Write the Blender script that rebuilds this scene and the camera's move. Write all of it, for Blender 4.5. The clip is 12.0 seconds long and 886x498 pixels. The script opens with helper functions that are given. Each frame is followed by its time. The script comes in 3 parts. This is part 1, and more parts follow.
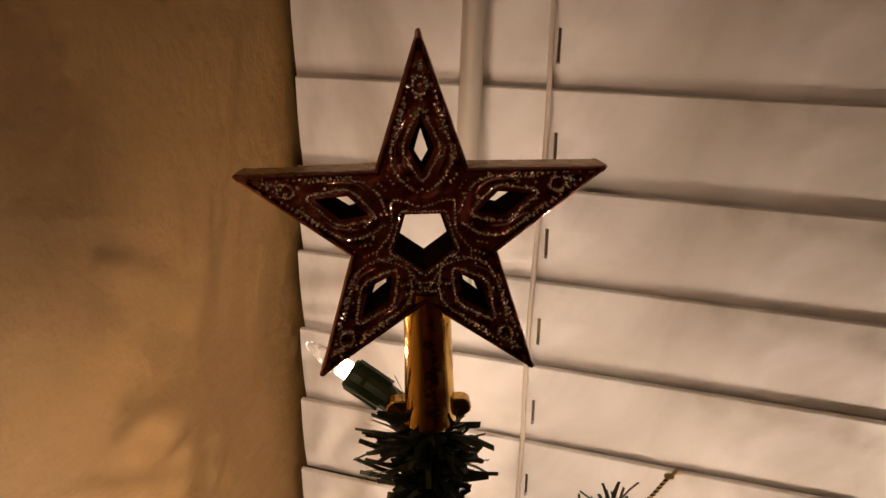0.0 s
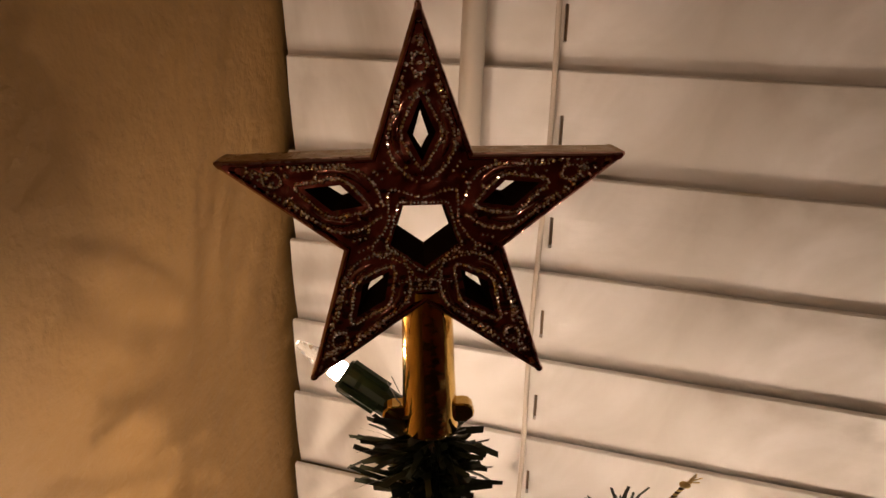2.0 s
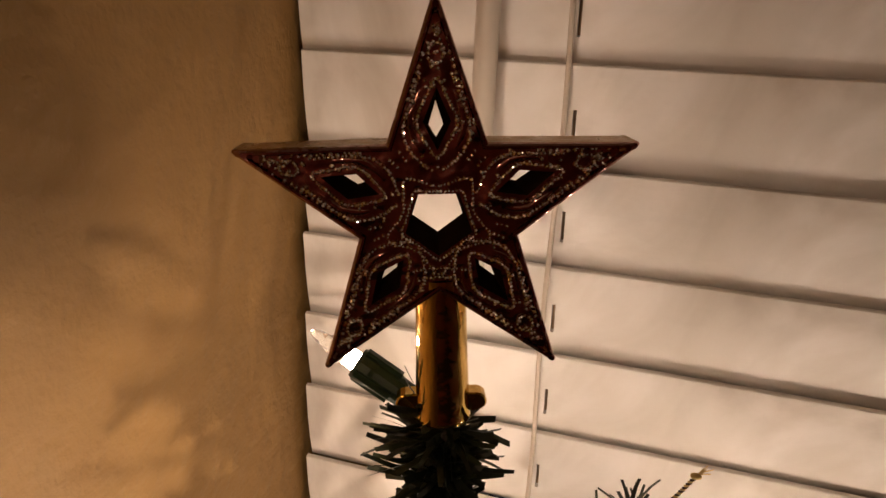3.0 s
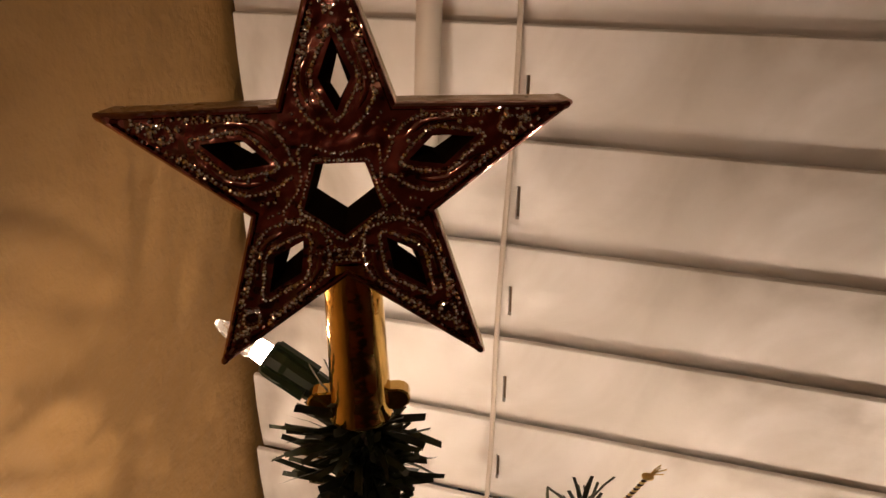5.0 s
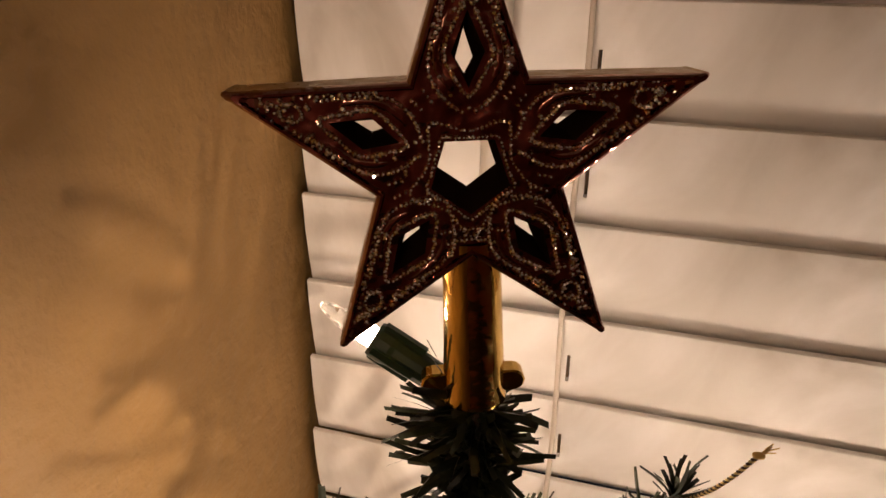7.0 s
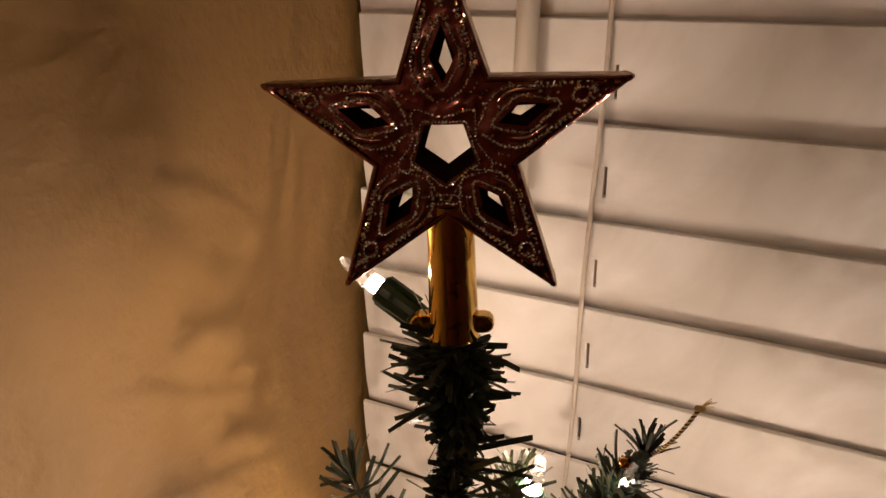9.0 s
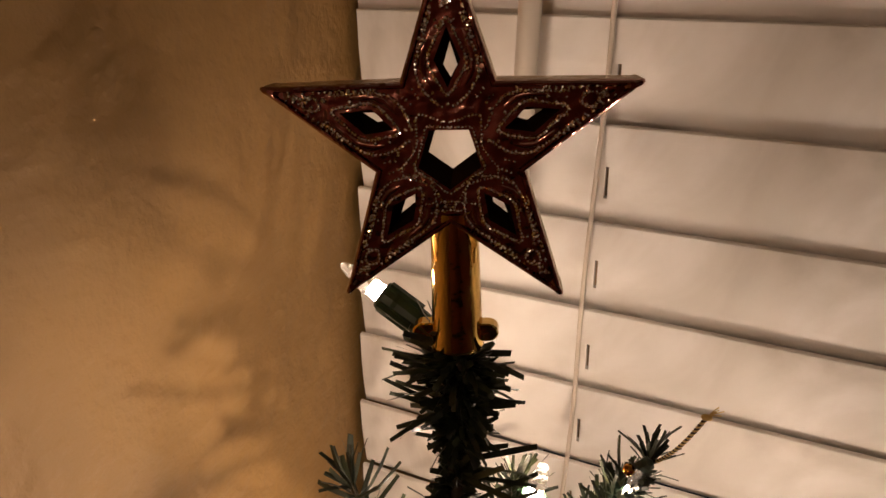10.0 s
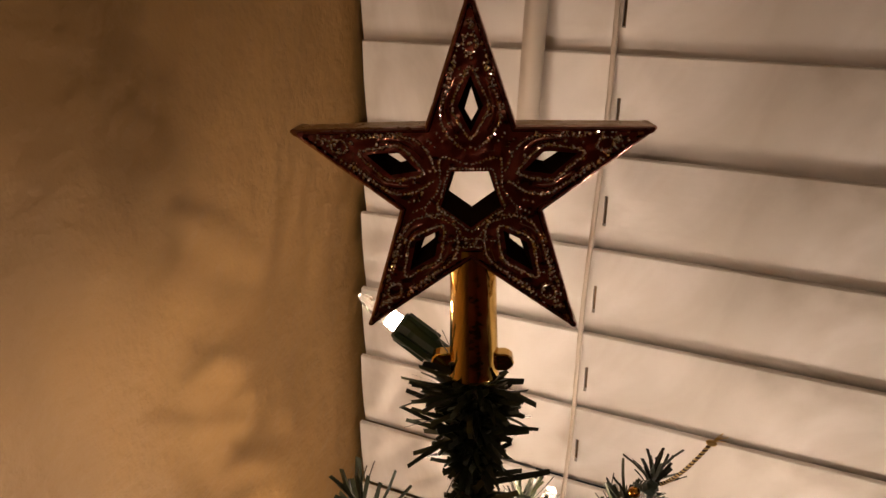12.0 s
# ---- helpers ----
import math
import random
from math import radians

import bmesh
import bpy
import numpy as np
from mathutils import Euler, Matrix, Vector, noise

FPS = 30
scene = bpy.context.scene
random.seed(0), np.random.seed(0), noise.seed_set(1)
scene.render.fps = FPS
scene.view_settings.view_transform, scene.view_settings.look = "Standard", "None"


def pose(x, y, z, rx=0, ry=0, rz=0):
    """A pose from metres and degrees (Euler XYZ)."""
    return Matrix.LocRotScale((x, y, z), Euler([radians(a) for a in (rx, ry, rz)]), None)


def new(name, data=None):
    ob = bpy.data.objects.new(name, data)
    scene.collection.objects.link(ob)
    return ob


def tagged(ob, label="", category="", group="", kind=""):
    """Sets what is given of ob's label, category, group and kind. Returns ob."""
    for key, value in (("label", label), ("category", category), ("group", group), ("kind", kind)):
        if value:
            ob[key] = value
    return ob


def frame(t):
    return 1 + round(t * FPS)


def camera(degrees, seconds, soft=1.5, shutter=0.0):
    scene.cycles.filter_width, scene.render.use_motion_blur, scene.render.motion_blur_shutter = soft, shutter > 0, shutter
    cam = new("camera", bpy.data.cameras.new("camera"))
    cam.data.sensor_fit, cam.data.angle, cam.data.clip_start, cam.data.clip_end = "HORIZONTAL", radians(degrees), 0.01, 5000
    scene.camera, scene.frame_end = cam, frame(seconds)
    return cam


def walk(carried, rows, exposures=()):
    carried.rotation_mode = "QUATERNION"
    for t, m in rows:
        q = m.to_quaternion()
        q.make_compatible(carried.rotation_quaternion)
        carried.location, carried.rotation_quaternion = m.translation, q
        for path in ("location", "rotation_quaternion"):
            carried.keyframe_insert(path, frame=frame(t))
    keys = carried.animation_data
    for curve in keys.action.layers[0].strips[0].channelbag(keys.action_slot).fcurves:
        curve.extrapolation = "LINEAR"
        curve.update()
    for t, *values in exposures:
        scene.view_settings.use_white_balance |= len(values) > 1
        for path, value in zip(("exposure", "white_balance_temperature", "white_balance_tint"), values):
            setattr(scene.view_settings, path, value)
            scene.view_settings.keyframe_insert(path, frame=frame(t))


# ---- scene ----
cam = camera(66.06, 12.0, soft=1.5)
# seconds, eye x y z in metres, yaw to the left, pitch up, roll
PATH = [
    (0.0, -0.0604, 0.0936, 1.8123, 16.36, -15.94, 1.92),
    (0.5, -0.0619, 0.0989, 1.8120, 16.03, -15.43, 2.04),
    (1.0, -0.0629, 0.1027, 1.8112, 16.28, -15.77, 1.88),
    (1.5, -0.0654, 0.1046, 1.8118, 15.71, -16.66, 2.53),
    (2.0, -0.0660, 0.1078, 1.8107, 15.99, -17.35, 2.13),
    (2.5, -0.0684, 0.1072, 1.8139, 16.09, -16.93, 2.29),
    (3.0, -0.0664, 0.1054, 1.8087, 16.83, -17.45, 2.30),
    (3.5, -0.0595, 0.1094, 1.8060, 16.39, -18.07, 2.45),
    (5.5, -0.0559, 0.1331, 1.8018, 15.62, -19.19, 1.86),
    (6.0, -0.0699, 0.1257, 1.8032, 14.99, -18.55, 1.98),
    (6.5, -0.0802, 0.1243, 1.8051, 13.03, -18.91, 1.63),
    (7.0, -0.0810, 0.1258, 1.8005, 16.20, -20.80, 1.16),
    (9.0, -0.0389, 0.0968, 1.7992, 24.99, -18.93, 1.07),
    (9.5, -0.0431, 0.0978, 1.7993, 24.16, -19.65, 1.25),
    (10.0, -0.0441, 0.1002, 1.8017, 24.28, -19.59, 1.33),
    (10.5, -0.0461, 0.1015, 1.8053, 23.75, -19.54, 1.66),
    (11.0, -0.0495, 0.0982, 1.8052, 23.41, -19.29, 1.76),
    (11.5, -0.0505, 0.0931, 1.8097, 22.69, -18.54, 2.14),
    (12.0, -0.0517, 0.0903, 1.8099, 22.63, -18.46, 2.00),
]
EXPOSURES = [(0.0, 0.1), (3.5, 0.16), (5.5, 0.16), (7.0, 0.24), (9.0, 0.03), (12.0, 0.06)]
walk(cam, [(t, pose(x, y, z, 0, 0, yaw) @ pose(0, 0, 0, 90 + pitch) @ pose(0, 0, 0, 0, 0, roll)) for t, x, y, z, yaw, pitch, roll in PATH], EXPOSURES)

# ---- night outside, string lights and one added globe lamp give the light ----
world = bpy.data.worlds.new("night")
scene.world = world
world.use_nodes = True
world.node_tree.nodes["Background"].inputs["Color"].default_value = (0.012, 0.016, 0.03, 1)
world.node_tree.nodes["Background"].inputs["Strength"].default_value = 0.2
GLOW, BULB = (1.0, 0.735, 0.555, 1), (1.0, 0.68, 0.46, 1)
LED_STRENGTH = 800.0


# ---- materials ----
def material(name, color, rough=0.5, metal=0.0):
    m = bpy.data.materials.new(name)
    m.use_nodes = True
    b = m.node_tree.nodes["Principled BSDF"]
    b.inputs["Base Color"].default_value = (*color, 1)
    b.inputs["Roughness"].default_value = rough
    b.inputs["Metallic"].default_value = metal
    return m, m.node_tree, b


def wire(tree, a, out, b, inp):
    tree.links.new(a.outputs[out], b.inputs[inp])


def noise_node(tree, scale, detail=3.0, stretch=(1, 1, 1)):
    co = tree.nodes.new("ShaderNodeTexCoord")
    mp = tree.nodes.new("ShaderNodeMapping")
    mp.inputs["Scale"].default_value = stretch
    n = tree.nodes.new("ShaderNodeTexNoise")
    n.inputs["Scale"].default_value, n.inputs["Detail"].default_value = scale, detail
    wire(tree, co, "Object", mp, "Vector")
    wire(tree, mp, "Vector", n, "Vector")
    return n


def ramp(tree, source, stops):
    r = tree.nodes.new("ShaderNodeValToRGB")
    while len(r.color_ramp.elements) < len(stops):
        r.color_ramp.elements.new(0.5)
    for e, (at, color) in zip(r.color_ramp.elements, stops):
        e.position, e.color = at, (*color, 1)
    wire(tree, source, "Fac", r, "Fac")
    return r


def bump(tree, shader, layers):
    last = None
    for source, strength, distance in layers:
        b = tree.nodes.new("ShaderNodeBump")
        b.inputs["Strength"].default_value, b.inputs["Distance"].default_value = strength, distance
        wire(tree, source, "Fac", b, "Height")
        if last:
            wire(tree, last, "Normal", b, "Normal")
        last = b
    wire(tree, last, "Normal", shader, "Normal")


def wall_paint(name, light, dark):
    m, tree, b = material(name, light, 0.62)
    broad, fine = noise_node(tree, 9, 4), noise_node(tree, 90, 5)
    r = ramp(tree, broad, [(0.3, dark), (0.7, light)])
    wire(tree, r, "Color", b, "Base Color")
    bump(tree, b, [(noise_node(tree, 24, 4), 0.5, 0.010), (noise_node(tree, 210, 3), 0.25, 0.0016), (fine, 0.48, 0.0045)])
    return m


PAINT = wall_paint("ochre_plaster", (0.345, 0.200, 0.066), (0.25, 0.143, 0.043))
CEILING = wall_paint("ceiling_paint", (0.75, 0.72, 0.66), (0.68, 0.65, 0.6))
# Unseen walls and floor, coloured for what the star and its tube reflect.
WINE = wall_paint("reflection_red_paint", (0.33, 0.105, 0.09), (0.26, 0.08, 0.07))
CARPET = wall_paint("brown_carpet", (0.05, 0.028, 0.024), (0.03, 0.018, 0.016))


def slat_paint():
    m, tree, b = material("white_slat", (0.8, 0.765, 0.71), 0.33)
    # Smudges and cloudy light patterns, both put into the base colour.
    blotches = noise_node(tree, 13, 7, (0.8, 1, 1))
    blotches.inputs["Distortion"].default_value = 1.4
    r = ramp(tree, blotches, [(0.34, (0.55, 0.505, 0.44)), (0.5, (0.76, 0.725, 0.67)), (0.66, (0.89, 0.865, 0.83))])
    wire(tree, r, "Color", b, "Base Color")
    smear = noise_node(tree, 22, 4)
    g = ramp(tree, smear, [(0.3, (0.28, 0.28, 0.28)), (0.7, (0.50, 0.50, 0.50))])
    wire(tree, g, "Color", b, "Roughness")
    bump(tree, b, [(noise_node(tree, 34, 4, (0.6, 1, 1)), 0.5, 0.004), (noise_node(tree, 500, 2, (0.15, 1, 1)), 0.08, 0.0005)])
    return m


SLAT = slat_paint()
CORD = material("cotton_cord", (0.62, 0.55, 0.46), 0.8)[0]
WAND = material("white_plastic", (0.68, 0.62, 0.53), 0.35)[0]
FRAME = material("white_frame", (0.8, 0.78, 0.74), 0.4)[0]


def glass_pane():
    m, tree, b = material("glass", (1, 1, 1), 0.02)
    b.inputs["Transmission Weight"].default_value = 1.0
    return m


GLASS = glass_pane()


def gold(name, color, rough, waves):
    m, tree, b = material(name, color, rough, 1.0)
    stain = noise_node(tree, 120, 4)
    r = ramp(tree, stain, [(0.3, tuple(c * 0.82 for c in color)), (0.7, color)])
    wire(tree, r, "Color", b, "Base Color")
    g = ramp(tree, noise_node(tree, 260, 3), [(0.35, (rough * 0.7,) * 3), (0.75, (rough * 1.5,) * 3)])
    wire(tree, g, "Color", b, "Roughness")
    bump(tree, b, [(noise_node(tree, 140, 2), waves, 0.004), (noise_node(tree, 900, 2), 0.08, 0.0004)])
    return m


# Red-brown reflection of the dark room is put into the face colour.
STAR_GOLD = gold("plated_gold_room_tint", (0.45, 0.235, 0.185), 0.12, 0.34)
SIDE_GOLD = gold("plated_gold_side", (0.42, 0.27, 0.11), 0.34, 0.1)
BEAD_GOLD, bead_tree, bead_shader = material("glitter_gold", (1.0, 0.93, 0.8), 0.12, 1.0)
bead_geo, bead_mix = bead_tree.nodes.new("ShaderNodeNewGeometry"), bead_tree.nodes.new("ShaderNodeValToRGB")
bead_mix.color_ramp.elements[0].color, bead_mix.color_ramp.elements[1].color = (1.0, 0.82, 0.46, 1), (1.0, 0.98, 0.93, 1)
bead_mix.color_ramp.elements[0].position, bead_mix.color_ramp.elements[1].position = 0.1, 0.32
wire(bead_tree, bead_geo, "Random Per Island", bead_mix, "Fac")
wire(bead_tree, bead_mix, "Color", bead_shader, "Base Color")
# Hole walls: the dark inside is put into a brown colour without specular.
LINING = gold("recess_dark_brown", (0.026, 0.014, 0.008), 0.8, 0.1)
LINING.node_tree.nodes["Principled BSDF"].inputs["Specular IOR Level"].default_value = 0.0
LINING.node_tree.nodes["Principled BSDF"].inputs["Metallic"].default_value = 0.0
TUBE_GOLD = gold("plated_gold_tube", (0.80, 0.53, 0.15), 0.11, 0.12)


def needle_green(name, a, c):
    m, tree, b = material(name, a, 0.42)
    geo = tree.nodes.new("ShaderNodeNewGeometry")
    r = tree.nodes.new("ShaderNodeValToRGB")
    r.color_ramp.elements[0].color, r.color_ramp.elements[1].color = (*a, 1), (*c, 1)
    wire(tree, geo, "Random Per Island", r, "Fac")
    wire(tree, r, "Color", b, "Base Color")
    return m


NEEDLE = needle_green("pvc_needle", (0.013, 0.017, 0.010), (0.044, 0.052, 0.020))
BARK = material("brown_wire", (0.05, 0.035, 0.02), 0.7)[0]
SOCKET = material("green_socket", (0.012, 0.036, 0.018), 0.4)[0]
METAL = material("painted_steel", (0.03, 0.05, 0.035), 0.5)[0]


def led(name, strength, color):
    m, tree, b = material(name, (0.9, 0.88, 0.8), 0.4)
    b.inputs["Emission Color"].default_value = color
    b.inputs["Emission Strength"].default_value = strength
    return m


LED_FILL = led("lit_led_fill", LED_STRENGTH, GLOW)
LED_TOP = led("lit_led_fresh", 770.0, GLOW)
LED_POINT = led("lit_led_point", 42 * LED_STRENGTH, GLOW)
LED_MID = led("lit_led_faded", 400.0, GLOW)
LED_DIM = led("lit_led_weak", 105.0, GLOW)
LED_CHIP = led("lit_led_chip", 14 * LED_STRENGTH, GLOW)
GLINT_GLOBE = led("lit_glint_globe", 150.0, BULB)
LED_TIP, _, tip_shader = material("clear_tip", (0.95, 0.93, 0.88), 0.1)
tip_shader.inputs["Transmission Weight"].default_value = 0.92
tip_shader.inputs["Emission Color"].default_value = GLOW
tip_shader.inputs["Emission Strength"].default_value = 0.06
tip_shader.inputs["IOR"].default_value = 1.45


# ---- mesh helpers ----
def mesh_of(name, bm, mat, smooth=False):
    bmesh.ops.recalc_face_normals(bm, faces=bm.faces)
    for f in bm.faces:
        f.smooth = smooth
    me = bpy.data.meshes.new(name)
    bm.to_mesh(me)
    bm.free()
    me.materials.append(mat)
    return me


def part(name, bm, mat, parent, label="", smooth=False):
    ob = new(name, mesh_of(name, bm, mat, smooth))
    ob.parent = parent
    return tagged(ob, label)


def thing(name, m, label, category, group="", kind=""):
    ob = new(name)
    ob.empty_display_size = 0.05
    ob.matrix_basis = m
    return tagged(ob, label, category, group, kind)


def box(bm, lo, hi, bevel=0.0):
    made = bmesh.ops.create_cube(bm, size=1.0)["verts"]
    for v in made:
        v.co = Vector([lo[i] + (v.co[i] + 0.5) * (hi[i] - lo[i]) for i in range(3)])
    if bevel:
        edges = list({e for v in made for e in v.link_edges})
        bmesh.ops.bevel(bm, geom=edges, offset=bevel, segments=2, affect="EDGES", profile=0.5)
    return bm


def boxed(lo, hi, bevel=0.0):
    return box(bmesh.new(), lo, hi, bevel)


def sweep(bm, path, radii, segs=10, caps=True):
    """A tube along a path of points, with a radius at each."""
    path = [Vector(p) for p in path]
    if isinstance(radii, (int, float)):
        radii = [radii] * len(path)
    side, rings = None, []
    for i, p in enumerate(path):
        d = (path[min(i + 1, len(path) - 1)] - path[max(i - 1, 0)]).normalized()
        if side is None:
            side = d.orthogonal().normalized()
        side = (side - d * side.dot(d)).normalized()
        up = d.cross(side)
        rings.append([bm.verts.new(p + radii[i] * (math.cos(a) * side + math.sin(a) * up)) for a in (2 * math.pi * k / segs for k in range(segs))])
    for a, b in zip(rings, rings[1:]):
        for k in range(segs):
            bm.faces.new((a[k], a[(k + 1) % segs], b[(k + 1) % segs], b[k]))
    if caps:
        bm.faces.new(rings[0])
        bm.faces.new(rings[-1])
    return bm


def lathe(bm, profile, segs=24, m=Matrix()):
    """Turns (radius, height) pairs about z."""
    rings = [[bm.verts.new(m @ Vector((r * math.cos(a), r * math.sin(a), h))) for a in (2 * math.pi * k / segs for k in range(segs))] for r, h in profile]
    for a, b in zip(rings, rings[1:]):
        for k in range(segs):
            bm.faces.new((a[k], a[(k + 1) % segs], b[(k + 1) % segs], b[k]))
    return rings


# ---- the room ----
WEST, NORTH, EAST, SOUTH, TOP = -0.236, 0.452, 3.3, -3.4, 2.5
WIN = (-0.205, 1.02, 0.92, 2.06)


def structure(name, bm, mat, label, category):
    return tagged(new(name, mesh_of(name, bm, mat)), label, category, kind="structure")


structure("floor", boxed((WEST - 0.12, SOUTH - 0.12, -0.1), (EAST + 0.12, NORTH + 0.12, 0)), CARPET, "unseen dark brown floor, kept dark for the tube's reflections", "floor")
structure("ceiling", boxed((WEST - 0.12, SOUTH - 0.12, TOP), (EAST + 0.12, NORTH + 0.12, TOP + 0.1)), CEILING, "off-white painted ceiling in the dark", "ceiling")
wall_west = structure("wall_west", boxed((WEST - 0.12, SOUTH, 0), (WEST, NORTH, TOP)), PAINT, "ochre tan plaster wall with a fine orange-peel texture", "wall")
bm = bmesh.new()
bmesh.ops.create_icosphere(bm, subdivisions=3, radius=1.0)
for v in bm.verts:
    k = 1 + 0.35 * noise.noise(v.co * 1.7)
    v.co = Vector((WEST - 0.0008 + 0.0011 * v.co.x, 0.258 + 0.0045 * k * v.co.y, 1.791 + 0.0038 * k * v.co.z))
part("plaster_bump", bm, PAINT, wall_west, "small raised blob of plaster", True)
structure("wall_east", boxed((EAST, SOUTH, 0), (EAST + 0.12, NORTH, TOP)), WINE, "unseen wall coloured dark red for the star's reflections", "wall")
structure("wall_south", boxed((WEST - 0.12, SOUTH - 0.12, 0), (EAST + 0.12, SOUTH, TOP)), WINE, "unseen wall coloured dark red for the star's reflections", "wall")
bm = bmesh.new()
for lo, hi in (((WEST - 0.12, 0), (WIN[0], TOP)), ((WIN[1], 0), (EAST + 0.12, TOP)), ((WIN[0], 0), (WIN[1], WIN[2])), ((WIN[0], WIN[3]), (WIN[1], TOP))):
    box(bm, (lo[0], NORTH, lo[1]), (hi[0], NORTH + 0.12, hi[1]))
structure("wall_north", bm, PAINT, "ochre tan plaster wall around the window opening", "wall")

window = thing("window_1", pose(0, 0, 0), "white framed window behind the closed blind, night outside", "window", kind="structure")
for lo, hi in (((WIN[0], WIN[2]), (WIN[0] + 0.05, WIN[3])), ((WIN[1] - 0.05, WIN[2]), (WIN[1], WIN[3])), ((WIN[0] + 0.05, WIN[2]), (WIN[1] - 0.05, WIN[2] + 0.05)), ((WIN[0] + 0.05, WIN[3] - 0.05), (WIN[1] - 0.05, WIN[3]))):
    part("window_frame", boxed((lo[0], NORTH + 0.05, lo[1]), (hi[0], NORTH + 0.1, hi[1]), 0.003), FRAME, window)
part("pane", boxed((WIN[0] + 0.05, NORTH + 0.07, WIN[2] + 0.05), (WIN[1] - 0.05, NORTH + 0.076, WIN[3] - 0.05)), GLASS, window)

# unseen lamp, added for glints on the beads and a warm fill
lamp = thing("added_glint_lamp", pose(-0.06, -2.1, TOP), "unseen globe lamp added for bead glints and warm fill", "lamp")
bm = bmesh.new()
rings = lathe(bm, [(0.055, 0.0), (0.055, -0.012), (0.02, -0.03), (0.012, -0.16)], 20)
bm.faces.new(rings[0])
bm.faces.new(rings[-1])
part("canopy", bm, METAL, lamp, "dark metal canopy and stem of the added lamp", True)
bm = bmesh.new()
bmesh.ops.create_uvsphere(bm, u_segments=20, v_segments=12, radius=0.05)
bmesh.ops.translate(bm, verts=bm.verts, vec=(0, 0, -0.20))
part("globe", bm, GLINT_GLOBE, lamp, "small glowing globe of the added lamp", True)

# ---- the blind: wide slats turned shut, upper edges towards the room ----
SLAT_END, SLAT_FAR, FRONT = -0.23, 1.06, 0.400
PITCH, LEAN_BACK, SLAT_HIGH, SLAT_THICK = 0.044, 0.0064, 0.0462, 0.0028
CORD_X = -0.1048
blind = thing("window_blind", pose(SLAT_END, 0, 1.7, 0, 0.33, 0) @ pose(-SLAT_END, 0, -1.7), "closed cream-white wooden slat blind hanging before a window", "blind")


def slat_mesh():
    """One slat, its upper front edge on the x axis; a slot for the lift cord."""
    bm = bmesh.new()
    xs = [SLAT_END, -0.1024, -0.1009, SLAT_FAR]
    rows = [0.0, 0.010, 0.40, 0.72, 0.985, 1.0]
    grids = []
    for side in (0, 1):
        grid = []
        for k, s in enumerate(rows):
            crown = -0.0011 * (1 - (2 * s - 1) ** 2)
            off = SLAT_THICK * side
            if k in (0, len(rows) - 1):
                off = SLAT_THICK * (0.15 + 0.7 * side)
            grid.append([bm.verts.new((x, LEAN_BACK * s + crown + off, -SLAT_HIGH * s + 0.2 * off)) for x in xs])
        grids.append(grid)
    for side, grid in enumerate(grids):
        for r in range(len(rows) - 1):
            for c in range(3):
                if not (r == 2 and c == 1):
                    bm.faces.new((grid[r][c], grid[r][c + 1], grid[r + 1][c + 1], grid[r + 1][c]))
    a, b = grids
    last = len(rows) - 1
    for r in range(last):
        for c in (0, 3):
            bm.faces.new((a[r][c], a[r + 1][c], b[r + 1][c], b[r][c]))
    for c in range(3):
        for r in (0, last):
            bm.faces.new((a[r][c], a[r][c + 1], b[r][c + 1], b[r][c]))
    for p, q in (((2, 1), (2, 2)), ((2, 2), (3, 2)), ((3, 2), (3, 1)), ((3, 1), (2, 1))):
        bm.faces.new((a[p[0]][p[1]], a[q[0]][q[1]], b[q[0]][q[1]], b[p[0]][p[1]]))
    return mesh_of("slat", bm, SLAT)


slat_data = slat_mesh()
LEVELS = {0: 1.8440, 1: 1.7996, 2: 1.7553, 3: 1.7106, 4: 1.6672, 5: 1.6247, 6: 1.5802}
rng = random.Random(4)
for k in range(-4, 21):
    ob = new("slat", slat_data)
    ob.parent = blind
    z = LEVELS.get(k, 1.7996 - PITCH * (k - 1))
    ob.matrix_basis = pose(rng.uniform(-0.0012, 0.0012), FRONT + rng.uniform(-0.0004, 0.0004), z, rng.uniform(-0.8, 0.8), 0, 0)
part("head_rail", boxed((SLAT_END, FRONT - 0.012, 2.035), (SLAT_FAR, FRONT + 0.04, 2.085), 0.003), SLAT, blind)
part("bottom_rail", boxed((SLAT_END, FRONT - 0.004, 0.842), (SLAT_FAR, FRONT + 0.016, 0.868), 0.003), SLAT, blind)
for x in (CORD_X, 0.42, 0.93):
    bm = bmesh.new()
    sweep(bm, [(x + 0.0006 * math.sin(z * 40), FRONT - 0.0022 + 0.0004 * math.sin(z * 71), z) for z in (0.86 + 0.012 * i for i in range(99))], 0.0013, 6)
    part("ladder_cord", bm, CORD, blind, "thin off-white ladder cord", True)
bm = bmesh.new()
sweep(bm, [(-0.1023, FRONT + 0.0088 + 0.0004 * math.sin(z * 60), z) for z in (0.86 + 0.012 * i for i in range(99))], 0.0018, 6)
# shade behind the slats is put into this cord's brown colour
part("lift_cord", bm, material("shaded_cord", (0.40, 0.27, 0.16), 0.8)[0], blind, "off-white lift cord behind the slat slots, shade put in as brown", True)
bm = bmesh.new()
sweep(bm, [(-0.1375, FRONT - 0.012, 1.706), (-0.1375, FRONT - 0.012, 1.7075), (-0.1375, FRONT - 0.012, 1.71), (-0.1375, FRONT - 0.012, 2.04)], [0.003, 0.0045, 0.0052, 0.0052], 8)
part("tilt_wand", bm, WAND, blind, "white plastic tilt wand hanging before the slats", True)

# ---- the star ----
R, THICK, NOTCH = 0.0499, 0.0115, 0.407
star = thing("tree_topper_star", pose(-0.1134, 0.2560, 1.7681, 0.01, -3.0, 19.78), "glossy dark gold plastic star tree topper with pierced arms", "star topper")


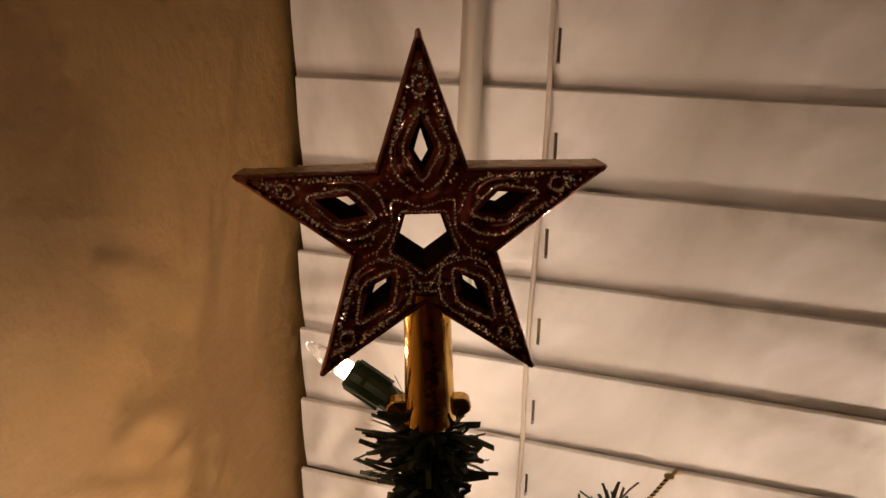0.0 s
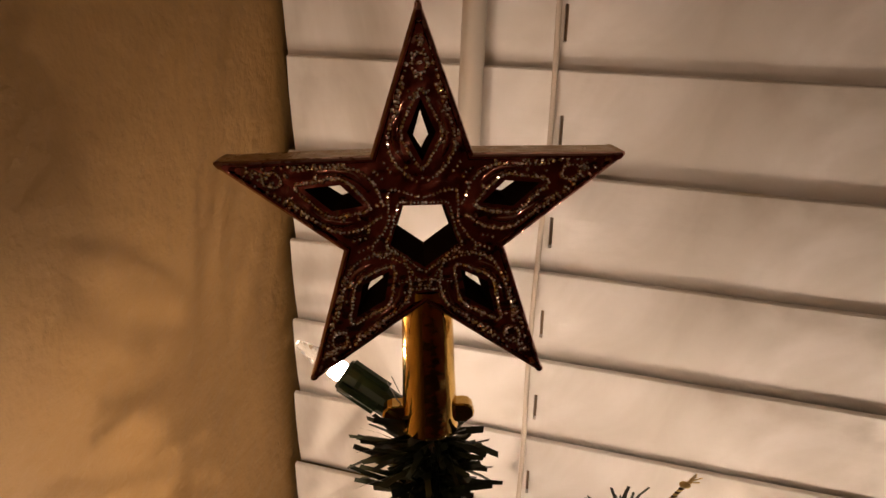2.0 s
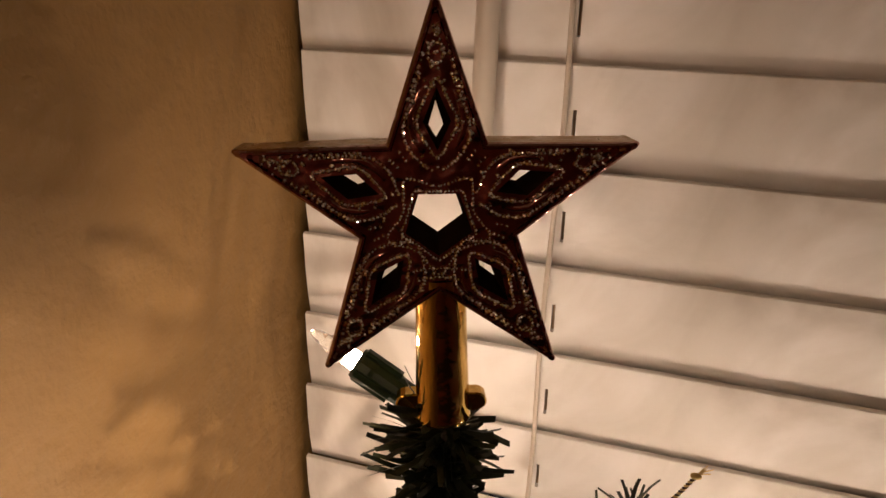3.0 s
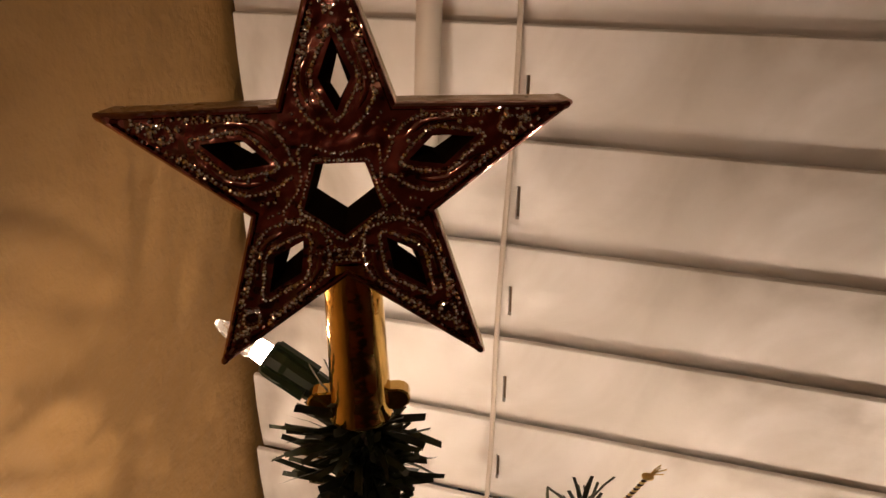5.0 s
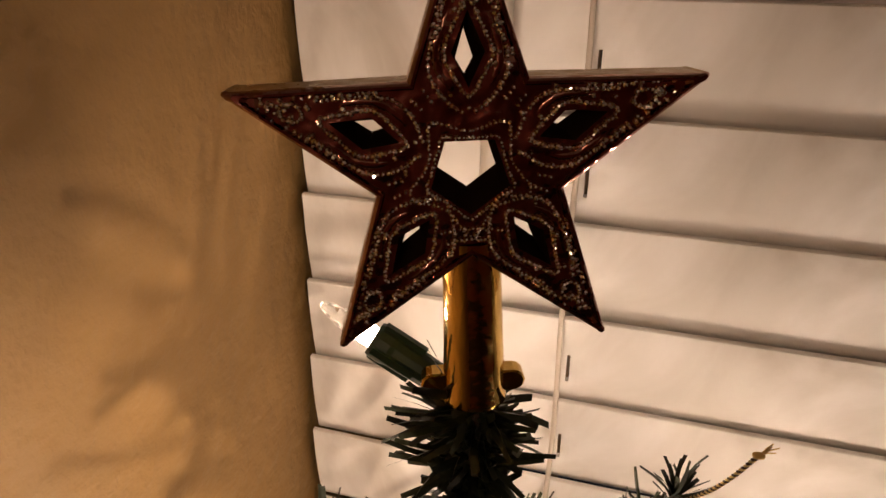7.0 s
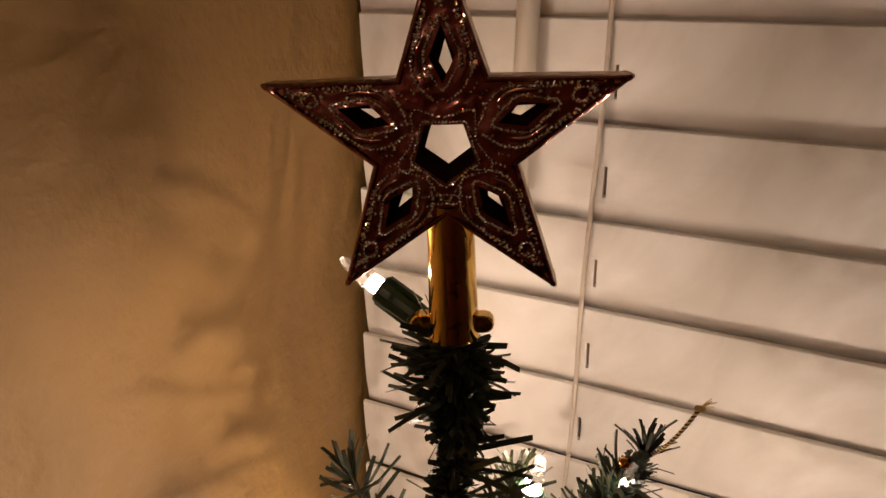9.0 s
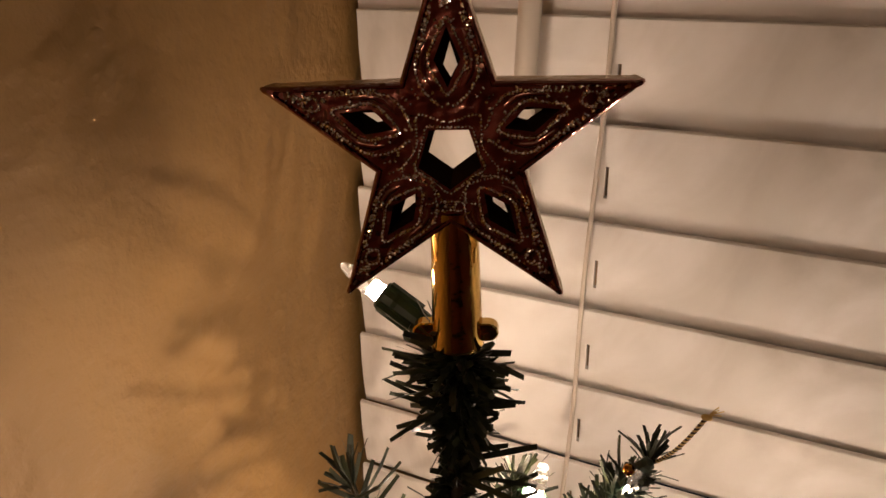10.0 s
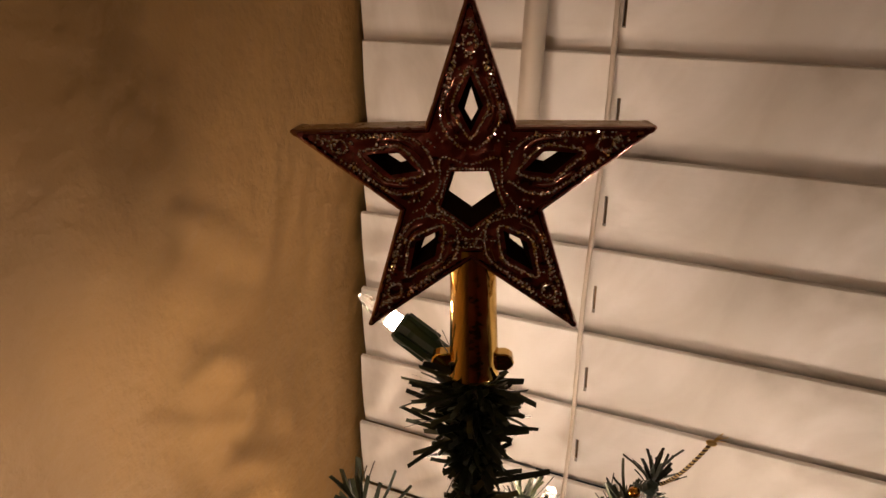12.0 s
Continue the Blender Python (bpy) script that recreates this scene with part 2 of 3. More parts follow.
def on_arm(arm, x, v):
    """From an arm's own plane (v outwards) to the star's, in radii."""
    a = radians(72 * arm)
    return x * math.cos(a) - v * math.sin(a), x * math.sin(a) + v * math.cos(a)


def at(p, y):
    return Vector((p[0] * R, y, p[1] * R))


# rounded end of an arm, from one flank to the other
TIP = [(0.0175, 0.972), (0.0150, 0.992), (0.0065, 1.005), (-0.0065, 1.005), (-0.0150, 0.992), (-0.0175, 0.972)]


def outline(s):
    pts = []
    n = NOTCH * s
    for arm in range(5):
        h = radians(36)
        for x, v in TIP:
            pts.append(on_arm(arm, x, v * s))
        pts.append(on_arm(arm, -n * math.sin(h), n * math.cos(h)))
    return pts


def kite(arm, small):
    if small and arm:
        pts = [(0, 0.355), (-0.030, 0.400), (0, 0.505), (0.030, 0.400)]
    else:
        pts = [(0, 0.318), (-0.039, 0.385), (0, 0.510), (0.039, 0.385)] if small else [(0, 0.295), (-0.066, 0.43), (0, 0.585), (0.066, 0.43)]
    return [on_arm(arm, *p) for p in pts]


def middle(small):
    r, low = (0.136, -0.022) if small else (0.172, -0.052)
    vs = [on_arm(arm, -r * math.sin(radians(36)), r * math.cos(radians(36))) for arm in range(5)]
    return [(x, v + low) for x, v in vs]


def star_body():
    bm = bmesh.new()

    def ring(pts, y):
        return [bm.verts.new(at(p, y)) for p in pts]

    def band(a, b):
        for i in range(len(a)):
            j = (i + 1) % len(a)
            bm.faces.new((a[i], a[j], b[j], b[i]))

    def plate(edge, kites, mid):
        half = [bm.verts.new((mid[arm].co + mid[arm - 1].co) / 2) for arm in range(5)]
        for arm in range(5):
            k1, kl, k3, kr = kites[arm]
            ends, nl, nr = edge[7 * arm:7 * arm + 6], edge[7 * arm + 6], edge[7 * arm - 1]
            tr, tl = ends[0], ends[-1]
            vl, vr, m = mid[arm], mid[arm - 1], half[arm]
            for f in ((k3, *ends), (k3, tl, nl, kl), (kl, nl, vl, k1), (k1, vl, m), (k3, tr, nr, kr), (kr, nr, vr, k1), (k1, vr, m)):
                bm.faces.new(f)
        return half

    back = ring(outline(1.0), THICK)
    rim = [ring(outline(s), y) for s, y in ((1.0, 0.0014), (0.985, 0.0003), (0.955, 0.0), (0.925, 0.0), (0.90, 0.0011))]
    for a, b in zip(rim, rim[1:]):
        band(a, b)
    fk, bk = [ring(kite(i, False), 0.0011) for i in range(5)], [ring(kite(i, True), THICK) for i in range(5)]
    fm, bmid = ring(middle(False), 0.0011), ring(middle(True), THICK)
    plate(rim[-1], fk, fm)
    plate(back, bk, bmid)
    return bm


part("body", star_body(), STAR_GOLD, star)
bm = bmesh.new()
edge = [[bm.verts.new(at(p, y)) for p in outline(1.0)] for y in (0.0014, 0.004, THICK)]
for lo, hi in zip(edge, edge[1:]):
    for i in range(len(lo)):
        j = (i + 1) % len(lo)
        bm.faces.new((lo[i], lo[j], hi[j], hi[i]))
part("side_band", bm, SIDE_GOLD, star, "satin dull gold side band")


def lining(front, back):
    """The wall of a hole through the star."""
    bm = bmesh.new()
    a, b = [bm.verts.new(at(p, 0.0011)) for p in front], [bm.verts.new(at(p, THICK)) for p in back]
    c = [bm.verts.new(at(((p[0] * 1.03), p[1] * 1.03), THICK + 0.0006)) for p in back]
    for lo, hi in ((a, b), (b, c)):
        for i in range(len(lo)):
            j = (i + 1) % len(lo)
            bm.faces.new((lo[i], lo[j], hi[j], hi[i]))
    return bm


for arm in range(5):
    part("hole_lining", lining(kite(arm, False), kite(arm, True)), LINING, star, "hole wall, its darkness put in as brown colour")
part("hole_lining", lining(middle(False), middle(True)), LINING, star, "hole wall, its darkness put in as brown colour")


def dense(points, step, closed=False):
    """Evenly spaced points along a smooth line through the given ones."""
    pts = [Vector(p) for p in points]
    fine = []
    n = len(pts)
    for i in range(n if closed else n - 1):
        p0 = pts[i - 1] if closed or i else pts[0]
        p1, p2 = pts[i], pts[(i + 1) % n]
        p3 = pts[(i + 2) % n] if closed or i + 2 < n else p2
        for k in range(16):
            u = k / 16
            fine.append(0.5 * (2 * p1 + (p2 - p0) * u + (2 * p0 - 5 * p1 + 4 * p2 - p3) * u * u + (3 * p1 - p0 - 3 * p2 + p3) * u**3))
    fine.append(pts[0] if closed else pts[-1])
    out, left = [fine[0]], step
    for a, b in zip(fine, fine[1:]):
        d = (b - a).length
        while d >= left > 0:
            a = a + (b - a) * (left / d)
            d = (b - a).length
            out.append(a)
            left = step
        left -= d
    return out


ICO = bmesh.new()
bmesh.ops.create_icosphere(ICO, subdivisions=1, radius=1.0)
ICO_V, ICO_F = [v.co.copy() for v in ICO.verts], [[v.index for v in f.verts] for f in ICO.faces]
ICO.free()


def beads(points, size, seed, depth=0.0006):
    """Small cut beads on the star's face, points in radii."""
    rnd = random.Random(seed)
    verts, faces = [], []
    for x, v in points:
        turn = Euler([rnd.uniform(0, 6) for _ in range(3)]).to_matrix()
        r = size * rnd.uniform(0.75, 1.2)
        base = len(verts)
        centre = at((x + rnd.uniform(-0.003, 0.003), v + rnd.uniform(-0.003, 0.003)), depth)
        verts += [centre + r * (turn @ q) for q in ICO_V]
        faces += [[base + i for i in f] for f in ICO_F]
    me = bpy.data.meshes.new("beaded_trim")
    me.from_pydata(verts, [], faces)
    me.materials.append(BEAD_GOLD)
    ob = new("beaded_trim", me)
    ob.parent = star
    return tagged(ob, "glittering raised bead trim")


def arm_trim(arm):
    rnd = random.Random(arm)
    pts = [on_arm(arm, *p) for p in dense([(0, 0.262), (0.055, 0.335), (0.094, 0.435), (0.05, 0.54), (0, 0.625), (-0.05, 0.54), (-0.094, 0.435), (-0.055, 0.335)], 0.0185, True)]
    for m in (1, -1):
        pts += [on_arm(arm, m * x, v) for x, v in dense([(0.03, 0.205), (0.10, 0.262), (0.152, 0.35), (0.146, 0.45), (0.105, 0.56), (0.072, 0.655)], 0.021)]
        pts += [on_arm(arm, m * x, v) for x, v in dense([(0.128, 0.535), (0.06, 0.735)], 0.03)]
    pts += [on_arm(arm, 0.036 * math.cos(a), 0.735 + 0.045 * math.sin(a)) for a in (0.45 * i for i in range(14))]
    pts += [on_arm(arm, rnd.uniform(-0.02, 0.02), rnd.uniform(0.79, 0.87)) for _ in range(7)]
    for _ in range(30):
        v = rnd.uniform(0.22, 0.86)
        x = rnd.uniform(-1, 1) * 0.235 * (1 - v) / 0.676 * 0.8
        if abs(x) / 0.085 + abs(v - 0.43) / 0.19 > 1:
            pts.append(on_arm(arm, x, v))
    side = 1 if arm in (0, 1, 2) else -1
    pts += [on_arm(arm, side * 0.235 * (1 - v) / 0.676 * 0.86, v) for v in (0.42 + 0.021 * i for i in range(18)) if rnd.random() < 0.65]
    return pts


for arm in range(5):
    beads(arm_trim(arm), 0.00056, 20 + arm)
beads([(x * 1.10, (v + 0.052) * 1.10 - 0.052) for x, v in dense([q for a, b in zip(middle(False), middle(False)[1:] + middle(False)[:1]) for q in (a, tuple(Vector(a).lerp(Vector(b), 0.33)), tuple(Vector(a).lerp(Vector(b), 0.67)))], 0.0165, True)], 0.00044, 43)
ring_pts = [(x, v - 0.052) for x, v in dense([on_arm(a // 2, -r * math.sin(radians(36)) if a % 2 else 0, r * math.cos(radians(36)) if a % 2 else q) for a, r, q in ((i, 0.262, 0.178) for i in range(10))], 0.019, True)]
beads(ring_pts, 0.00042, 40)
beads([p for arm in range(5) for p in (on_arm(arm, -q * math.sin(radians(36 + w)), q * math.cos(radians(36 + w))) for q in (0.29, 0.315, 0.34) for w in (-5, 5))], 0.0004, 41)
beads(dense([(-0.13, -0.30), (-0.04, -0.285), (0.04, -0.285), (0.13, -0.30)], 0.02) + dense([(-0.10, -0.345), (-0.02, -0.33), (0.02, -0.33), (0.10, -0.345)], 0.02), 0.0004, 42)

for arm in range(5):
    bm = bmesh.new()
    for m in (1, -1):
        line = dense([(m * 0.012, 0.235), (m * 0.078, 0.30), (m * 0.122, 0.385), (m * 0.118, 0.47), (m * 0.07, 0.58), (m * 0.012, 0.665)], 0.03)
        n = len(line)
        sweep(bm, [at(on_arm(arm, *p), 0.0026) for p in line], [0.0009 + 0.0010 * math.sin(math.pi * (i + 0.5) / n) for i in range(n)], 8)
    part("petal_ridge", bm, STAR_GOLD, star, "smooth raised petal ridge", True)

# the tube that slips over the tree's tip, and its side clips
mid_y = 0.0068
bm = bmesh.new()
prof = [(0.0065, -0.36), (0.0066, -0.5), (0.0069, -0.8), (0.0073, -1.08), (0.0076, -1.155), (0.0077, -1.172), (0.0073, -1.174), (0.0067, -1.15), (0.0061, -0.37)]
lathe(bm, [(r, v * R) for r, v in prof], 32, Matrix.Translation((0.0004, mid_y, 0)))
part("socket_tube", bm, TUBE_GOLD, star, "shiny yellow gold tube socket", True)
for m in (-1, 1):
    bm = bmesh.new()
    # an ear with a round outer end, its flat face to the front
    side = [(0.0050, -0.0027), (0.0096, -0.0027), (0.0109, -0.0023), (0.0119, -0.0014), (0.0123, 0.0), (0.0119, 0.0014), (0.0109, 0.0023), (0.0096, 0.0027), (0.0050, 0.0027)]
    depths = [(-0.0026, 0.88), (-0.0021, 1.0), (0.0021, 1.0), (0.0026, 0.88)]
    rings = [[bm.verts.new((m * (0.0050 + (x - 0.0050) * (0.5 + 0.5 * g)), mid_y + y, -1.078 * R + z * g)) for x, z in side] for y, g in depths]
    for a, b in zip(rings, rings[1:]):
        for k in range(len(side)):
            bm.faces.new((a[k], a[(k + 1) % len(side)], b[(k + 1) % len(side)], b[k]))
    bm.faces.new(rings[0])
    bm.faces.new(rings[-1])
    part("clip", bm, TUBE_GOLD, star, "rounded gold side clip")

# ---- the tree ----
AXIS = Vector((-0.1125, 0.2665, 0))
tree = thing("christmas_tree", pose(AXIS.x, AXIS.y, 0), "slim dark green artificial christmas tree in the corner", "christmas tree")
bm = bmesh.new()
sweep(bm, [(0, 0, 0.1), (0, 0, 1.2), (0.0, 0, 1.68), (-0.001, -0.001, 1.73)], [0.013, 0.011, 0.0028, 0.002], 10)
part("trunk", bm, BARK, tree, "", True)
for a in (20, 110, 200, 290):
    bm = bmesh.new()
    c, s = math.cos(radians(a)), math.sin(radians(a))
    sweep(bm, [(0.012 * c, 0.012 * s, 0.16), (0.05 * c, 0.05 * s, 0.11), (0.10 * c, 0.10 * s, 0.012), (0.115 * c, 0.115 * s, 0.006)], 0.006, 8)
    part("stand_leg", bm, METAL, tree, "dark green steel stand leg", True)


def needles(specs, seed):
    """Flat cut strips: (root, direction, length, width) each, bent a little."""
    rnd = random.Random(seed)
    verts, faces = [], []
    for root, way, length, width in specs:
        way = way.normalized()
        flat = way.cross(Vector((rnd.uniform(-1, 1), rnd.uniform(-1, 1), rnd.uniform(-1, 1)))).normalized()
        droop = way.cross(flat) * max(-0.4, min(0.4, rnd.gauss(0, 0.26))) * length
        twist = rnd.uniform(-0.5, 0.5)
        base = len(verts)
        for k, (u, w) in enumerate(((0, 0.75), (0.35, 1.0), (0.7, 1.0), (1.0, 0.85))):
            f = (Matrix.Rotation(twist * u, 3, way) @ flat) * (0.5 * w * width)
            p = root + way * (length * u) + droop * u * u
            verts += [p - f, p + f]
        faces += [[base + j, base + j + 1, base + j + 3, base + j + 2] for j in (0, 2, 4)]
    me = bpy.data.meshes.new("needles")
    me.from_pydata(verts, [], faces)
    me.materials.append(NEEDLE)
    return me


def along(path, count, length, width, spread, seed, tuft=0):
    """Needle specs round a twig."""
    rnd = random.Random(seed)
    pts = [Vector(p) for p in path]
    lens = [(b - a).length for a, b in zip(pts, pts[1:])]
    total, specs = sum(lens), []
    for i in range(count):
        d = total * (i + rnd.random()) / count
        for a, b, s in zip(pts, pts[1:], lens):
            if d <= s:
                break
            d -= s
        axis = (b - a).normalized()
        p = a + axis * min(d, s)
        o = axis.orthogonal().normalized()
        out = Matrix.Rotation(rnd.uniform(0, 2 * math.pi), 3, axis) @ o
        tilt = radians(rnd.gauss(spread, 13))
        specs.append((p, axis * math.cos(tilt) + out * math.sin(tilt), length * rnd.uniform(0.55, 1.15), width * rnd.uniform(0.7, 1.15)))
    tip = (pts[-1] - pts[-2]).normalized()
    for _ in range(tuft):
        specs.append((pts[-1] - tip * 0.004, tip + Vector([rnd.uniform(-0.6, 0.6) for _ in range(3)]), length * rnd.uniform(0.6, 1.1), width))
    return specs


def branch(path, count, length=0.02, width=0.0014, spread=48, seed=0, tuft=6, thick=0.0014):
    """Path from the trunk outwards, in the tree's own space."""
    bm = bmesh.new()
    sweep(bm, path, [thick, *([thick * 0.8] * (len(path) - 2)), thick * 0.5], 6)
    twig = part("branch", bm, BARK, tree, "", True)
    ob = new("needles", needles(along(path, count, length, width, spread, seed, tuft), seed))
    ob.parent = twig
    ob["kind"] = "stuff"
    return twig


def rel(x, y, z):
    return (x - AXIS.x, y - AXIS.y, z)


# leader under the star: a dense core of short strips, a shaggy collar of longer curled ones
specs = along([(0, 0, 1.612), (0, 0, 1.690)], 330, 0.0125, 0.0018, 36, 3)
specs += along([(0, 0, 1.610), (0, 0, 1.704)], 760, 0.0092, 0.0019, 50, 5)
rnd = random.Random(12)
for _ in range(300):
    a = rnd.uniform(0, 2 * math.pi)
    specs.append((Vector((0, 0, rnd.uniform(1.676, 1.707))), Vector((math.cos(a), math.sin(a), rnd.gauss(0, 0.7))), rnd.uniform(0.008, 0.0155), rnd.uniform(0.0015, 0.0022)))
for low, high, a0, a1, up0, up1, count, l0, l1 in (
    (1.684, 1.704, 2.5, 3.9, -0.5, 0.45, 30, 0.015, 0.0225),
    (1.686, 1.706, -0.9, 0.5, -0.45, 0.2, 20, 0.011, 0.0165),
    (1.640, 1.672, -0.7, 0.6, 0.15, 0.9, 14, 0.017, 0.026),
    (1.632, 1.650, 2.4, 4.0, -0.4, 0.4, 12, 0.012, 0.022),
    (1.690, 1.712, 2.3, 4.2, -0.1, 0.9, 16, 0.010, 0.019),
):
    for _ in range(count):
        a = rnd.uniform(a0, a1)
        root = Vector((0.003 * math.cos(a), 0.003 * math.sin(a), rnd.uniform(low, high)))
        specs.append((root, Vector((math.cos(a), math.sin(a), rnd.uniform(up0, up1))), rnd.uniform(l0, l1), rnd.uniform(0.0013, 0.0020)))
ob = new("needles", needles(specs, 9))
ob.parent = tree
tagged(ob, "flat cut dark green plastic needles", kind="stuff")

# branches whose ends come into view
branch([rel(-0.112, 0.267, 1.555), rel(-0.088, 0.288, 1.602), rel(-0.073, 0.299, 1.632), rel(-0.066, 0.303, 1.648)], 520, 0.0155, 0.0015, 52, 21, 30)
branch([rel(-0.076, 0.297, 1.626), rel(-0.064, 0.303, 1.648), rel(-0.0575, 0.306, 1.662)], 110, 0.0115, 0.0014, 50, 27, 14)
# next three branches stay out of view, added to carry unseen lights
branch([rel(-0.112, 0.266, 1.530), rel(-0.010, 0.268, 1.545), rel(0.108, 0.275, 1.560)], 170, 0.018, 0.0015, 50, 28, 8)
branch([rel(-0.112, 0.266, 1.520), rel(-0.060, 0.290, 1.545), rel(-0.020, 0.307, 1.562)], 120, 0.018, 0.0015, 50, 29, 8)
branch([rel(-0.114, 0.268, 1.490), rel(-0.160, 0.280, 1.505), rel(-0.199, 0.289, 1.523)], 110, 0.013, 0.0015, 50, 32, 0)
# branch ends in view again
branch([rel(-0.112, 0.268, 1.565), rel(-0.108, 0.292, 1.612), rel(-0.104, 0.303, 1.636)], 260, 0.016, 0.0014, 48, 22, 16)
branch([rel(-0.114, 0.268, 1.550), rel(-0.145, 0.285, 1.592), rel(-0.170, 0.292, 1.622)], 96, 0.0195, 0.0019, 54, 23, 16)
branch([rel(-0.114, 0.267, 1.560), rel(-0.135, 0.272, 1.595), rel(-0.145, 0.275, 1.618)], 90, 0.016, 0.0013, 46, 24, 6)
bm = bmesh.new()
sweep(bm, [rel(-0.172, 0.286, 1.612), rel(-0.163, 0.283, 1.6209), rel(-0.1508, 0.283, 1.6312), rel(-0.1416, 0.283, 1.6456)], [0.0008, 0.0007, 0.0007, 0.0006], 6)
part("twig", bm, NEEDLE, tree, "bent bare dark twig", True)
# tiers below, held close to the pole
rnd = random.Random(31)
for tier in range(11):
    z = 1.50 - 0.115 * tier
    for k in range(5):
        a = 2 * math.pi * (k + 0.5 * (tier % 2) + rnd.uniform(-0.2, 0.2)) / 5
        reach = min(0.05 + 0.008 * tier, 0.095)
        c, s = math.cos(a), math.sin(a)
        branch([(0, 0, z), (0.55 * reach * c, 0.55 * reach * s, z + 0.035), (reach * c, reach * s, z + 0.05)], 60, 0.021, 0.0016, 50, 100 + tier * 7 + k, 5)


# ---- the string of lights ----
def string_light(base, tip, lit, chip=1.0):
    """A green holder and a lit bulb with a clear faceted tip; base is where the holder ends and the bulb begins."""
    base, tip = Vector(base), Vector(tip)
    d = tip - base
    m = Matrix.Translation(base) @ d.to_track_quat("Z", "X").to_matrix().to_4x4()
    ob = thing("string_light", m, "lit warm white mini string light in a green plastic holder", "string light", "string lights on the tree")
    bm = bmesh.new()
    rings = lathe(bm, [(0.0034, -0.020), (0.0040, -0.018), (0.0044, -0.006), (0.0048, -0.0045), (0.0048, -0.001), (0.0044, 0.0), (0.0028, 0.0)], 14)
    bm.faces.new(rings[0])
    bm.faces.new(rings[-1])
    for k in range(4):
        q = Matrix.Rotation(math.pi / 2 * k, 4, "Z")
        i = len(bm.verts)
        box(bm, (0.0040, -0.0009, -0.013), (0.0056, 0.0009, -0.001))
        bm.verts.ensure_lookup_table()
        for v in bm.verts[i:]:
            v.co = q @ v.co
    part("holder", bm, SOCKET, ob, "dark green plastic holder")
    bm = bmesh.new()
    rings = lathe(bm, [(0.0026 * chip, 0.0002), (0.0028 * chip, 0.0002 + 0.0006 * chip), (0.0027 * chip, 0.0002 + 0.0034 * chip)], 12)
    bm.faces.new(rings[0])
    bm.faces.new(rings[-1])
    part("bulb", bm, lit, ob, "glowing bulb base", True)
    bm = bmesh.new()
    n = 7
    prof = [(0.0031, 0.0041), (0.0035, 0.0052), (0.0030, 0.0074), (0.0027, 0.0094), (0.0021, 0.0112), (0.0020, 0.0126), (0.0012, d.length - 0.0008), (0.0005, d.length)]
    rings = []
    for j, (r, h) in enumerate(prof):
        w = r * min(1.0, chip * 1.2)
        rings.append([bm.verts.new((w * math.cos(2 * math.pi * (k + 0.5 * (j % 2)) / n), w * math.sin(2 * math.pi * (k + 0.5 * (j % 2)) / n), h)) for k in range(n)])
    for j, (a, b) in enumerate(zip(rings, rings[1:])):
        for k in range(n):
            if j % 2 == 0:
                bm.faces.new((a[k], a[(k + 1) % n], b[k]))
                bm.faces.new((a[(k + 1) % n], b[(k + 1) % n], b[k]))
            else:
                bm.faces.new((a[k], b[(k + 1) % n], b[k]))
                bm.faces.new((a[k], a[(k + 1) % n], b[(k + 1) % n]))
    bm.faces.new(rings[0])
    bm.faces.new(rings[-1])
    part("tip", bm, LED_TIP, ob, "clear faceted conical tip")
    return ob


LIGHTS = [
    ((-0.1400, 0.2680, 1.7180), (-0.1538, 0.2668, 1.7260), LED_TOP, 1.0),
    ((-0.0932, 0.2900, 1.6440), (-0.0905, 0.2900, 1.6570), LED_MID, 1.0),
    ((-0.1190, 0.2600, 1.5930), (-0.1320, 0.2600, 1.5940), LED_POINT, 0.2),
    # added out of view to brighten the lower slats
    ((-0.0210, 0.3040, 1.5640), (-0.0190, 0.3010, 1.5770), LED_FILL, 1.0),
    ((-0.2000, 0.2900, 1.5300), (-0.2020, 0.2930, 1.5440), LED_CHIP, 0.23),
    # added out of view, oversized, to brighten the right-hand slats
    ((0.1100, 0.2750, 1.5640), (0.1180, 0.2740, 1.5730), LED_FILL, 1.65),
    ((-0.0640, 0.3010, 1.6480), (-0.0600, 0.2985, 1.6600), LED_DIM, 0.42),
]
for b, t, lit, chip in LIGHTS:
    string_light(b, t, lit, chip)

